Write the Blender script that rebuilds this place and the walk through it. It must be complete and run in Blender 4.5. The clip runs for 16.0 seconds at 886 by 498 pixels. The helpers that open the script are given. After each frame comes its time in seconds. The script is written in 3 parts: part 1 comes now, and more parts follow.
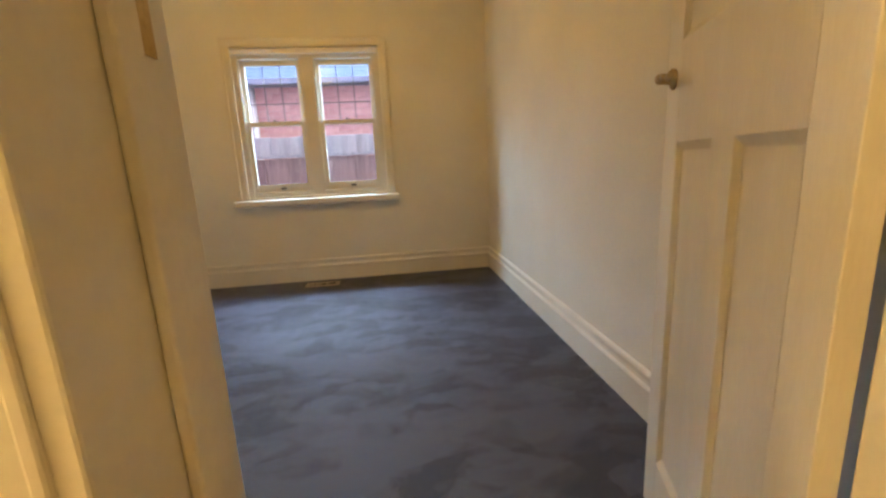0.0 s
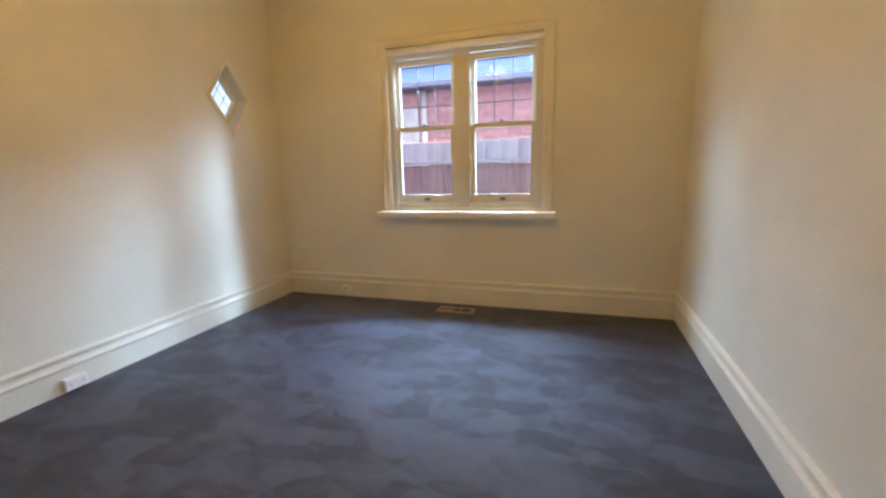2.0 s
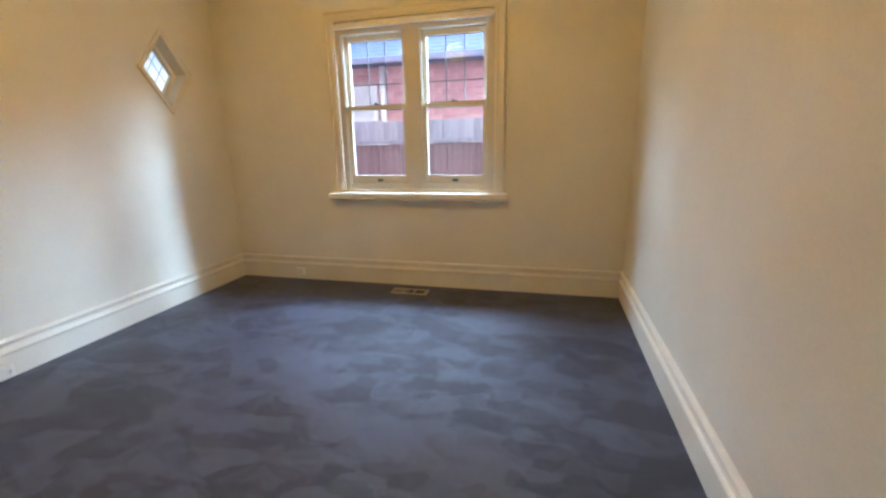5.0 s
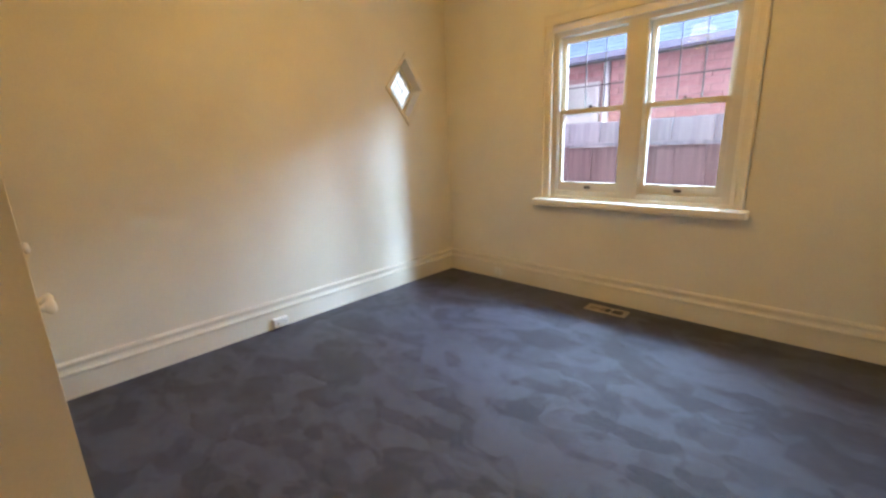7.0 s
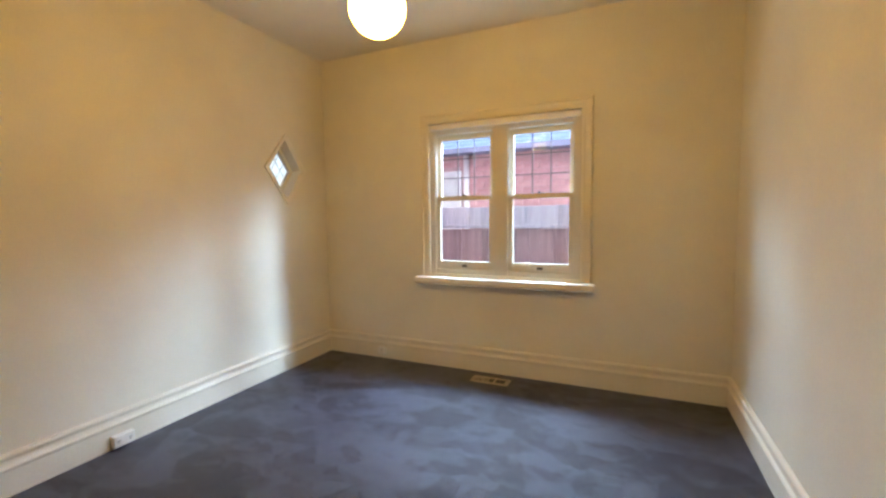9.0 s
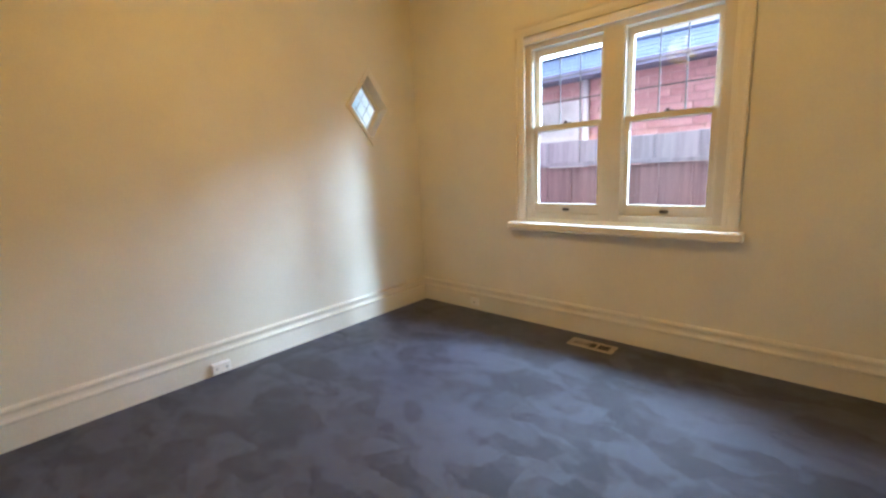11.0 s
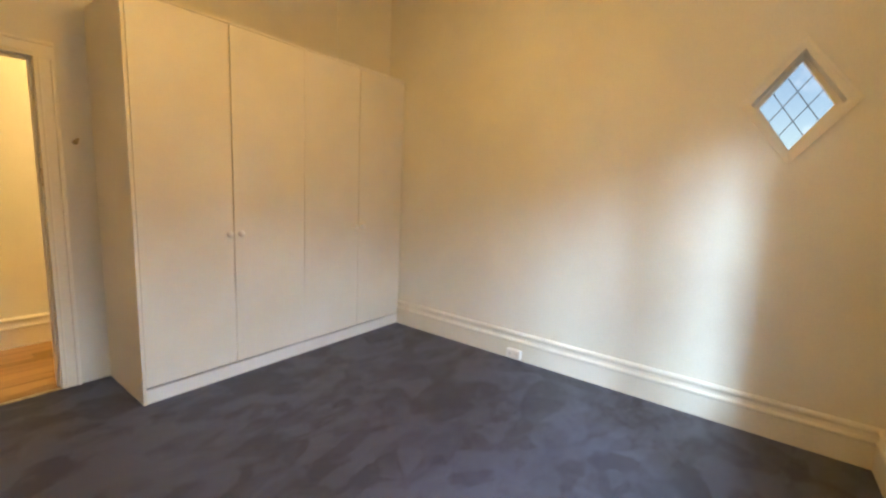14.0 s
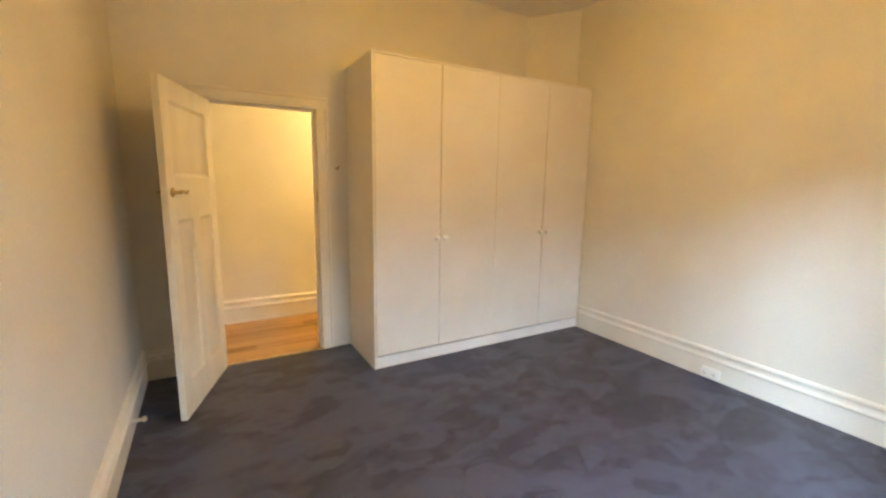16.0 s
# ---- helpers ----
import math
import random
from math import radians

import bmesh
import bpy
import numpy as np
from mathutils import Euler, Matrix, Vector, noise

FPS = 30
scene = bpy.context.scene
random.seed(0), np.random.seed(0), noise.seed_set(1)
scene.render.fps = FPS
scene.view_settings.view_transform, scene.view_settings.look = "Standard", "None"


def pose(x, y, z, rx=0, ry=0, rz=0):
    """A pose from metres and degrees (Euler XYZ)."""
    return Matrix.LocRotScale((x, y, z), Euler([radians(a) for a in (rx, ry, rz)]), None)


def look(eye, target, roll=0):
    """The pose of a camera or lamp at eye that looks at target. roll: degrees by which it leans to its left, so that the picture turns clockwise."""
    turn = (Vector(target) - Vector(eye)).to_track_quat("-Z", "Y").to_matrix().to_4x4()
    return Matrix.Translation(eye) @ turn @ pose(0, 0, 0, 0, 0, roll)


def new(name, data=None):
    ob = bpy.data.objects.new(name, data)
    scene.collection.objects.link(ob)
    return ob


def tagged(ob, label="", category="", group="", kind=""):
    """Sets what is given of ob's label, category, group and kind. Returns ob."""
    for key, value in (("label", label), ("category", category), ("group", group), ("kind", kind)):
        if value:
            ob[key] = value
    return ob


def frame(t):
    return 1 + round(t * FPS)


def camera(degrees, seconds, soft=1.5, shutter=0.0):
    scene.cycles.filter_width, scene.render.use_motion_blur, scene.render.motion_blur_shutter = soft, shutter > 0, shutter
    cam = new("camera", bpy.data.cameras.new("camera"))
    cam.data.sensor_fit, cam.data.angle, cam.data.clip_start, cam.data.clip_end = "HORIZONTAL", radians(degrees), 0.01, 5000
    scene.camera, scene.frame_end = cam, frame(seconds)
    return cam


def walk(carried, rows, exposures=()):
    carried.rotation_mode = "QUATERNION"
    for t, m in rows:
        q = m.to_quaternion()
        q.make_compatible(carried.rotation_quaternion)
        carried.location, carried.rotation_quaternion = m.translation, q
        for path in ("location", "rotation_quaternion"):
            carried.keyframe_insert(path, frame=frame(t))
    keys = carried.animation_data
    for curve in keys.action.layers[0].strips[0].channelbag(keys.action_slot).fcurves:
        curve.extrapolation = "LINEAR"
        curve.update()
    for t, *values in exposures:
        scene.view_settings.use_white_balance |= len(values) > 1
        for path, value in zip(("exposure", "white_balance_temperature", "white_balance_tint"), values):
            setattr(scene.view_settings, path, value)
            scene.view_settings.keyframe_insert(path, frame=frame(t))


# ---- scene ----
cam = camera(93.7, 16.0, soft=2.5)
PATH = [
    (0, (-0.025, 0.216, 1.205), (0.217, 2.156, 0.795), -2.8),
    (0.5, (0.108, 0.415, 1.194), (-0.273, 2.341, 0.811), -2.5),
    (1, (0.114, 0.727, 1.196), (-0.571, 2.571, 0.836), -2.6),
    (1.5, (0.152, 0.909, 1.259), (-0.669, 2.705, 0.939), -2.1),
    (2, (0.257, 1.038, 1.290), (-0.347, 2.907, 0.912), -1.6),
    (2.5, (0.301, 1.072, 1.284), (0.018, 3.010, 0.878), -0.6),
    (3, (0.382, 1.098, 1.249), (0.333, 3.057, 0.847), -0.7),
    (3.2, (0.385, 1.100, 1.249), (0.432, 3.060, 0.847), -0.9),
    (5.3, (0.433, 1.097, 1.327), (-0.216, 2.920, 0.820), -1.5),
    (5.5, (0.439, 1.119, 1.321), (-0.335, 2.891, 0.809), -1.7),
    (6, (0.470, 1.153, 1.364), (-0.565, 2.775, 0.819), -2.3),
    (6.5, (0.491, 1.209, 1.383), (-0.742, 2.689, 0.844), -2.5),
    (7, (0.506, 1.231, 1.414), (-0.832, 2.638, 0.932), -2.1),
    (7.5, (0.413, 1.190, 1.510), (-0.880, 2.684, 1.201), 0.4),
    (8, (0.343, 1.090, 1.529), (-0.734, 2.769, 1.390), 2.6),
    (8.2, (0.315, 1.040, 1.513), (-0.631, 2.800, 1.425), 2.3),
    (10.3, (0.405, 1.254, 1.455), (-0.354, 3.062, 1.063), -2.9),
    (10.5, (0.418, 1.332, 1.436), (-0.489, 3.068, 1.031), -2.9),
    (11, (0.409, 1.636, 1.364), (-0.912, 3.091, 0.995), -2.8),
    (11.5, (0.386, 2.050, 1.364), (-1.266, 3.128, 1.034), -2.4),
    (12, (0.399, 2.456, 1.330), (-1.492, 3.039, 1.039), -1.3),
    (12.5, (0.407, 2.926, 1.367), (-1.561, 3.064, 1.038), -1.9),
    (13, (0.446, 3.418, 1.371), (-1.460, 2.935, 1.007), -0.1),
    (13.5, (0.370, 3.839, 1.383), (-1.386, 2.940, 1.056), 1.3),
    (14, (0.373, 4.070, 1.404), (-1.218, 2.893, 1.113), 2.7),
    (14.5, (0.411, 4.182, 1.395), (-1.066, 2.870, 1.084), 2.8),
    (15, (0.492, 4.213, 1.423), (-0.842, 2.758, 1.103), 2.1),
    (15.5, (0.548, 4.210, 1.490), (-0.573, 2.588, 1.153), 1.4),
    (16, (0.620, 4.188, 1.472), (-0.362, 2.475, 1.158), 0.9),
]
walk(cam, [(t, look(eye, target, roll)) for t, eye, target, roll in PATH], [(0.0, 1.25, 6600, 10), (0.5, 1.62, 7000, 10), (1.0, 1.45, 6600, 10), (1.5, 1.5, 6500, 10), (2.2, 1.3, 6200, 10), (6.6, 1.42, 6400, 10), (8.2, 1.4, 6750, 10), (10.3, 1.4, 6450, 10), (11.6, 1.45, 6550, 10), (12.6, 1.55, 6800, 10), (15.0, 1.65, 6800, 10), (16.0, 1.80, 6850, 10)])

# ---- light ----
world = bpy.data.worlds.new("sky")
scene.world = world
world.use_nodes = True
wn, wl = world.node_tree.nodes, world.node_tree.links
wn.clear()
sky = wn.new("ShaderNodeTexSky")
sky.sky_type, sky.sun_disc = "NISHITA", False
sky.sun_elevation, sky.sun_rotation = radians(48), radians(150)
cloud_noise = wn.new("ShaderNodeTexNoise")
cloud_noise.inputs["Scale"].default_value = 5.0
cloud_noise.inputs["Detail"].default_value = 6.0
cloud_ramp = wn.new("ShaderNodeValToRGB")
cloud_ramp.color_ramp.elements[0].position, cloud_ramp.color_ramp.elements[1].position = 0.46, 0.62
coord = wn.new("ShaderNodeTexCoord")
cloud_mix = wn.new("ShaderNodeMix")
cloud_mix.data_type = "RGBA"
cloud_mix.inputs[7].default_value = (8.0, 8.6, 9.6, 1)
background, world_out = wn.new("ShaderNodeBackground"), wn.new("ShaderNodeOutputWorld")
background.inputs["Strength"].default_value = 0.06
wl.new(coord.outputs["Generated"], cloud_noise.inputs["Vector"])
wl.new(cloud_noise.outputs["Fac"], cloud_ramp.inputs["Fac"])
wl.new(cloud_ramp.outputs["Color"], cloud_mix.inputs[0])
wl.new(sky.outputs["Color"], cloud_mix.inputs[6])
wl.new(cloud_mix.outputs[2], background.inputs["Color"])
wl.new(background.outputs["Background"], world_out.inputs["Surface"])

sun = new("sun", bpy.data.lights.new("sun", "SUN"))
sun.data.energy, sun.data.angle, sun.data.color = 0.6, radians(12), (1.0, 0.95, 0.88)
sun.matrix_world = look((6, -10, 13), (0, 0, 0))


def area_light(name, eye, target, width, height, watts, color, spread):
    data = bpy.data.lights.new(name, "AREA")
    data.shape, data.size, data.size_y, data.energy, data.color = "RECTANGLE", width, height, watts, color
    data.spread = radians(spread)
    ob = new(name, data)
    ob.matrix_world = look(eye, target)
    return ob


# the open sky over the side passage: its two ends, over the roof next door, and overhead
SKY_TINT = (0.52, 0.73, 1.0)
area_light("sky_east", (1.50, 6.35, 3.35), (-0.74, 4.85, 1.6), 0.48, 1.15, 66, SKY_TINT, 110)
area_light("sky_west", (-3.3, 6.5, 3.75), (-0.74, 4.85, 1.6), 1.5, 1.0, 62, SKY_TINT, 110)
area_light("sky_north", (0.0, 8.2, 3.85), (-0.74, 4.85, 1.6), 9.0, 1.3, 400, SKY_TINT, 160)
area_light("sky_above", (-0.6, 6.6, 4.55), (-0.74, 4.85, 1.8), 3.2, 1.0, 185, SKY_TINT, 160)

# ---- materials ----


def material(name):
    mat = bpy.data.materials.new(name)
    mat.use_nodes = True
    return mat, mat.node_tree.nodes, mat.node_tree.links, mat.node_tree.nodes["Principled BSDF"]


def surface(name, dark, light, scale=3.0, rough=0.5, bump=0.1, fine=120.0, metal=0.0, stretch=(1, 1, 1), coat=0.0, island=False, spread=0.0):
    """Two colours mixed by a broad and a fine noise, with a fine relief; spread varies whole objects."""
    mat, nodes, links, bsdf = material(name)
    co = nodes.new("ShaderNodeTexCoord")
    mapping = nodes.new("ShaderNodeMapping")
    mapping.inputs["Scale"].default_value = stretch
    links.new(co.outputs["Object"], mapping.inputs["Vector"])
    broad, small = nodes.new("ShaderNodeTexNoise"), nodes.new("ShaderNodeTexNoise")
    broad.inputs["Scale"].default_value, broad.inputs["Detail"].default_value = scale, 5
    small.inputs["Scale"].default_value, small.inputs["Detail"].default_value = fine, 3
    links.new(mapping.outputs["Vector"], broad.inputs["Vector"])
    links.new(mapping.outputs["Vector"], small.inputs["Vector"])
    add = nodes.new("ShaderNodeMath")
    add.operation = "MULTIPLY_ADD"
    links.new(small.outputs["Fac"], add.inputs[0])
    add.inputs[1].default_value = 0.35
    links.new(broad.outputs["Fac"], add.inputs[2])
    value = add.outputs["Value"]
    if spread:
        source = nodes.new("ShaderNodeNewGeometry") if island else nodes.new("ShaderNodeObjectInfo")
        vary = nodes.new("ShaderNodeMath")
        vary.operation = "MULTIPLY_ADD"
        links.new(source.outputs["Random Per Island" if island else "Random"], vary.inputs[0])
        vary.inputs[1].default_value = spread
        links.new(value, vary.inputs[2])
        value = vary.outputs["Value"]
    ramp = nodes.new("ShaderNodeValToRGB")
    ramp.color_ramp.elements[0].position, ramp.color_ramp.elements[1].position = 0.45, 0.9 + spread
    ramp.color_ramp.elements[0].color, ramp.color_ramp.elements[1].color = (*dark, 1), (*light, 1)
    links.new(value, ramp.inputs["Fac"])
    links.new(ramp.outputs["Color"], bsdf.inputs["Base Color"])
    bsdf.inputs["Roughness"].default_value, bsdf.inputs["Metallic"].default_value = rough, metal
    bsdf.inputs["Coat Weight"].default_value = coat
    relief = nodes.new("ShaderNodeBump")
    relief.inputs["Strength"].default_value, relief.inputs["Distance"].default_value = bump, 0.004
    links.new(small.outputs["Fac"], relief.inputs["Height"])
    links.new(relief.outputs["Normal"], bsdf.inputs["Normal"])
    return mat


WALL = surface("wall_paint", (0.70, 0.66, 0.55), (0.80, 0.765, 0.655), 1.3, 0.62, 0.10, 90)
CEILING = surface("ceiling_paint", (0.70, 0.67, 0.60), (0.79, 0.76, 0.69), 1.0, 0.75, 0.08, 80)
TRIM = surface("trim_gloss", (0.72, 0.67, 0.55), (0.83, 0.79, 0.69), 2.0, 0.42, 0.06, 60)
# duller cream than the trim; darkened in colour to hold down the daylight there
SASH_DIMMED = surface("sash_dimmed", (0.58, 0.53, 0.43), (0.69, 0.64, 0.54), 2.0, 0.5, 0.06, 60)
DOOR_PAINT = surface("door_paint", (0.72, 0.66, 0.53), (0.83, 0.78, 0.66), 2.0, 0.36, 0.08, 50, stretch=(4, 4, 0.6))
LAMINATE = surface("cream_laminate", (0.74, 0.69, 0.58), (0.83, 0.785, 0.69), 1.5, 0.42, 0.05, 140)
PLASTIC = surface("white_plastic", (0.78, 0.76, 0.70), (0.85, 0.83, 0.78), 6.0, 0.35, 0.02, 200)
FABRIC = surface("blind_fabric", (0.76, 0.76, 0.83), (0.85, 0.85, 0.92), 8.0, 0.8, 0.2, 400)
BRASS = surface("aged_brass", (0.34, 0.24, 0.09), (0.66, 0.50, 0.25), 25.0, 0.34, 0.1, 150, metal=1.0)
REGISTER = surface("register_metal", (0.40, 0.34, 0.25), (0.54, 0.47, 0.36), 12.0, 0.45, 0.05, 120)
DARK_METAL = surface("dark_metal", (0.03, 0.03, 0.03), (0.10, 0.09, 0.08), 20.0, 0.45, 0.1, 200, metal=0.8)
LEAD = surface("lead", (0.09, 0.094, 0.10), (0.18, 0.184, 0.19), 30.0, 0.6, 0.2, 160, metal=0.3)
BOARD = surface("floor_board", (0.12, 0.056, 0.014), (0.36, 0.195, 0.062), 2.6, 0.24, 0.06, 45, stretch=(0.6, 9, 9), coat=0.3, spread=0.45)
BRICK = surface("red_brick", (0.42, 0.22, 0.215), (0.60, 0.37, 0.36), 14.0, 0.9, 0.5, 90, spread=0.3)
MORTAR = surface("mortar", (0.46, 0.31, 0.30), (0.56, 0.40, 0.39), 10.0, 0.95, 0.4, 120)
PALING = surface("weathered_paling", (0.13, 0.085, 0.085), (0.27, 0.19, 0.19), 3.0, 0.9, 0.5, 60, stretch=(8, 8, 0.5), spread=0.3)
PALING_GREY = surface("grey_paling", (0.19, 0.19, 0.215), (0.34, 0.335, 0.37), 3.0, 0.9, 0.5, 60, stretch=(8, 8, 0.5), spread=0.3)
ROOF_TILE = surface("slate_roof", (0.030, 0.037, 0.072), (0.052, 0.062, 0.108), 6.0, 0.95, 0.4, 60, spread=0.3)
ROOF_TILE.node_tree.nodes["Principled BSDF"].inputs["Specular IOR Level"].default_value = 0.15
GUTTER = surface("gutter_paint", (0.17, 0.19, 0.28), (0.24, 0.26, 0.37), 5.0, 0.6, 0.1, 80)
OUT_WHITE = surface("outdoor_white", (0.60, 0.60, 0.60), (0.78, 0.78, 0.77), 5.0, 0.5, 0.1, 80)
GROUND = surface("ground", (0.10, 0.095, 0.085), (0.19, 0.18, 0.16), 1.2, 0.95, 0.5, 30)


def carpet_material():
    """Charcoal cut pile: overlapping brushed strokes that lean light or dark, and a fine tuft grain."""
    mat, nodes, links, bsdf = material("charcoal_carpet")
    co = nodes.new("ShaderNodeTexCoord")

    def noisy(scale, detail):
        node = nodes.new("ShaderNodeTexNoise")
        node.inputs["Scale"].default_value, node.inputs["Detail"].default_value = scale, detail
        links.new(co.outputs["Object"], node.inputs["Vector"])
        return node

    def weigh(value, weight, rest=None):
        node = nodes.new("ShaderNodeMath")
        node.operation = "MULTIPLY_ADD"
        links.new(value, node.inputs[0])
        node.inputs[1].default_value, node.inputs[2].default_value = weight, 0.0
        if rest is not None:
            links.new(rest, node.inputs[2])
        return node.outputs["Value"]

    place = co.outputs["Object"]
    for scale, detail, amount in ((6.0, 3, 0.05), (30.0, 4, 0.012)):
        bend = nodes.new("ShaderNodeMix")
        bend.data_type, bend.blend_type = "RGBA", "LINEAR_LIGHT"
        bend.inputs[0].default_value = amount
        links.new(place, bend.inputs[6])
        links.new(noisy(scale, detail).outputs["Color"], bend.inputs[7])
        place = bend.outputs[2]
    total = None
    for turn, stretch, size, weight in ((24, (1.0, 1.8, 1), 2.5, 0.42), (-52, (1.0, 1.7, 1), 3.9, 0.42), (70, (1.0, 1.5, 1), 7.0, 0.36)):
        mapping = nodes.new("ShaderNodeMapping")
        mapping.inputs["Scale"].default_value = stretch
        mapping.inputs["Rotation"].default_value = (0, 0, radians(turn))
        links.new(place, mapping.inputs["Vector"])
        patch = nodes.new("ShaderNodeTexVoronoi")
        patch.feature = "SMOOTH_F1"
        patch.inputs["Scale"].default_value, patch.inputs["Smoothness"].default_value = size, 0.1
        links.new(mapping.outputs["Vector"], patch.inputs["Vector"])
        tone = nodes.new("ShaderNodeSeparateColor")
        links.new(patch.outputs["Color"], tone.inputs["Color"])
        total = weigh(tone.outputs["Red"], weight, total)
    tuft = noisy(260, 2)
    total = weigh(noisy(9.0, 6).outputs["Fac"], 0.5, total)
    total = weigh(tuft.outputs["Fac"], 0.22, total)
    ramp = nodes.new("ShaderNodeValToRGB")
    low, high = ramp.color_ramp.elements
    low.color, high.color = (0.0290, 0.0315, 0.048, 1), (0.060, 0.066, 0.103, 1)
    low.position, high.position = 0.62, 1.0
    scaled = weigh(total, 0.86)
    links.new(scaled, ramp.inputs["Fac"])
    links.new(ramp.outputs["Color"], bsdf.inputs["Base Color"])
    bsdf.inputs["Roughness"].default_value = 0.44
    lean = nodes.new("ShaderNodeMapRange")
    lean.inputs["From Min"].default_value, lean.inputs["From Max"].default_value = 0.62, 1.0
    lean.inputs["To Min"].default_value, lean.inputs["To Max"].default_value = 0.50, 0.70
    links.new(scaled, lean.inputs["Value"])
    links.new(lean.outputs["Result"], bsdf.inputs["Specular IOR Level"])
    bsdf.inputs["Sheen Weight"].default_value = 0.03
    bsdf.inputs["Sheen Roughness"].default_value = 0.4
    relief = nodes.new("ShaderNodeBump")
    relief.inputs["Strength"].default_value, relief.inputs["Distance"].default_value = 0.6, 0.006
    links.new(tuft.outputs["Fac"], relief.inputs["Height"])
    links.new(relief.outputs["Normal"], bsdf.inputs["Normal"])
    return mat


CARPET = carpet_material()


def glass_material():
    mat, nodes, links, bsdf = material("window_glass")
    bsdf.inputs["Base Color"].default_value = (0.97, 0.99, 0.98, 1)
    bsdf.inputs["Roughness"].default_value, bsdf.inputs["IOR"].default_value = 0.0, 1.12
    bsdf.inputs["Transmission Weight"].default_value = 1.0
    return mat


GLASS = glass_material()


def glow_material(name, color, strength):
    mat, nodes, links, bsdf = material(name)
    bsdf.inputs["Base Color"].default_value = (0.8, 0.8, 0.78, 1)
    bsdf.inputs["Emission Color"].default_value = (*color, 1)
    bsdf.inputs["Emission Strength"].default_value = strength
    return mat


GLOBE = glow_material("lit_opal_glass", (1.0, 0.55, 0.075), 18.8)
HALL_GLOBE = glow_material("lit_hall_glass", (1.0, 0.68, 0.30), 105.0)

# ---- mesh helpers ----


def box(bm, x0, x1, y0, y1, z0, z1, bevel=0.0):
    made = bmesh.ops.create_cube(bm, size=1.0)
    bmesh.ops.transform(bm, verts=made["verts"], matrix=Matrix.Translation(((x0 + x1) / 2, (y0 + y1) / 2, (z0 + z1) / 2)) @ Matrix.Diagonal((abs(x1 - x0), abs(y1 - y0), abs(z1 - z0), 1)))
    if bevel:
        edges = list({e for v in made["verts"] for e in v.link_edges})
        bmesh.ops.bevel(bm, geom=edges, offset=bevel, segments=2, affect="EDGES", profile=0.5)


def tube(bm, start, end, r0, r1=None, segments=16):
    start, end = Vector(start), Vector(end)
    way = end - start
    turn = way.to_track_quat("Z", "Y").to_matrix().to_4x4()
    bmesh.ops.create_cone(bm, cap_ends=True, segments=segments, radius1=r0, radius2=r0 if r1 is None else r1, depth=way.length, matrix=Matrix.Translation((start + end) / 2) @ turn)


def ball(bm, centre, radius, squash=(1, 1, 1), u=20, v=12):
    bmesh.ops.create_uvsphere(bm, u_segments=u, v_segments=v, radius=radius, matrix=Matrix.Translation(centre) @ Matrix.Diagonal((*squash, 1)))


def lathe(bm, profile, matrix=Matrix(), steps=24):
    """Turns (radius, height) pairs about z."""
    rings = [[bm.verts.new(matrix @ Vector((r * math.cos(2 * math.pi * i / steps), r * math.sin(2 * math.pi * i / steps), h))) for i in range(steps)] for r, h in profile]
    for low, high in zip(rings, rings[1:]):
        for i in range(steps):
            bm.faces.new((low[i], low[(i + 1) % steps], high[(i + 1) % steps], high[i]))
    bm.faces.new(list(reversed(rings[0])))
    bm.faces.new(rings[-1])


def sweep(bm, profile, start, end, out):
    """Extrudes a profile of (depth, height) pairs along a straight line; depth goes along out."""
    start, end, out = Vector(start), Vector(end), Vector(out)
    rows = [[bm.verts.new(p + out * d + Vector((0, 0, h))) for d, h in profile] for p in (start, end)]
    n = len(profile)
    for i in range(n):
        bm.faces.new((rows[0][i], rows[0][(i + 1) % n], rows[1][(i + 1) % n], rows[1][i]))
    bm.faces.new(rows[0])
    bm.faces.new(list(reversed(rows[1])))
    bmesh.ops.recalc_face_normals(bm, faces=bm.faces[:])


def mesh_object(name, bm, mat, smooth=False):
    data = bpy.data.meshes.new(name)
    bmesh.ops.recalc_face_normals(bm, faces=bm.faces[:])
    bm.to_mesh(data)
    bm.free()
    data.materials.append(mat)
    if smooth:
        for face in data.polygons:
            face.use_smooth = True
    return new(name, data)


def part(name, bm, mat, parent=None, label="", smooth=False):
    ob = mesh_object(name, bm, mat, smooth)
    if parent is not None:
        ob.parent = parent
        ob.matrix_parent_inverse = parent.matrix_basis.inverted()
    if label:
        ob["label"] = label
    return ob


def block(name, dims, mat, parent=None, bevel=0.0, label=""):
    bm = bmesh.new()
    box(bm, *dims, bevel=bevel)
    return part(name, bm, mat, parent, label)


def thing(name, place, label, category, kind="", group=""):
    ob = new(name)
    ob.matrix_basis = Matrix.Translation(place)
    return tagged(ob, label, category, group, kind)


def setting(name, boxes, mat, label, category):
    bm = bmesh.new()
    for dims in boxes:
        box(bm, *dims)
    return tagged(mesh_object(name, bm, mat), label, category, kind="structure")


# ---- the room ----
W, E_, N, S = -2.72, 1.085, 4.77, 0.62      # inner wall faces
HALL_N, HALL_S, HALL_W, HALL_E = 0.47, -0.49, -3.2, 3.0
TOP = 3.17
OPEN_W, OPEN_E, OPEN_H = -0.21, 0.585, 2.045
WX0, WX1, WZ0, WZ1 = -1.45, -0.025, 0.93, 2.38   # hole of the large window
DY, DZ = 4.183, 1.967                         # middle of the diamond window

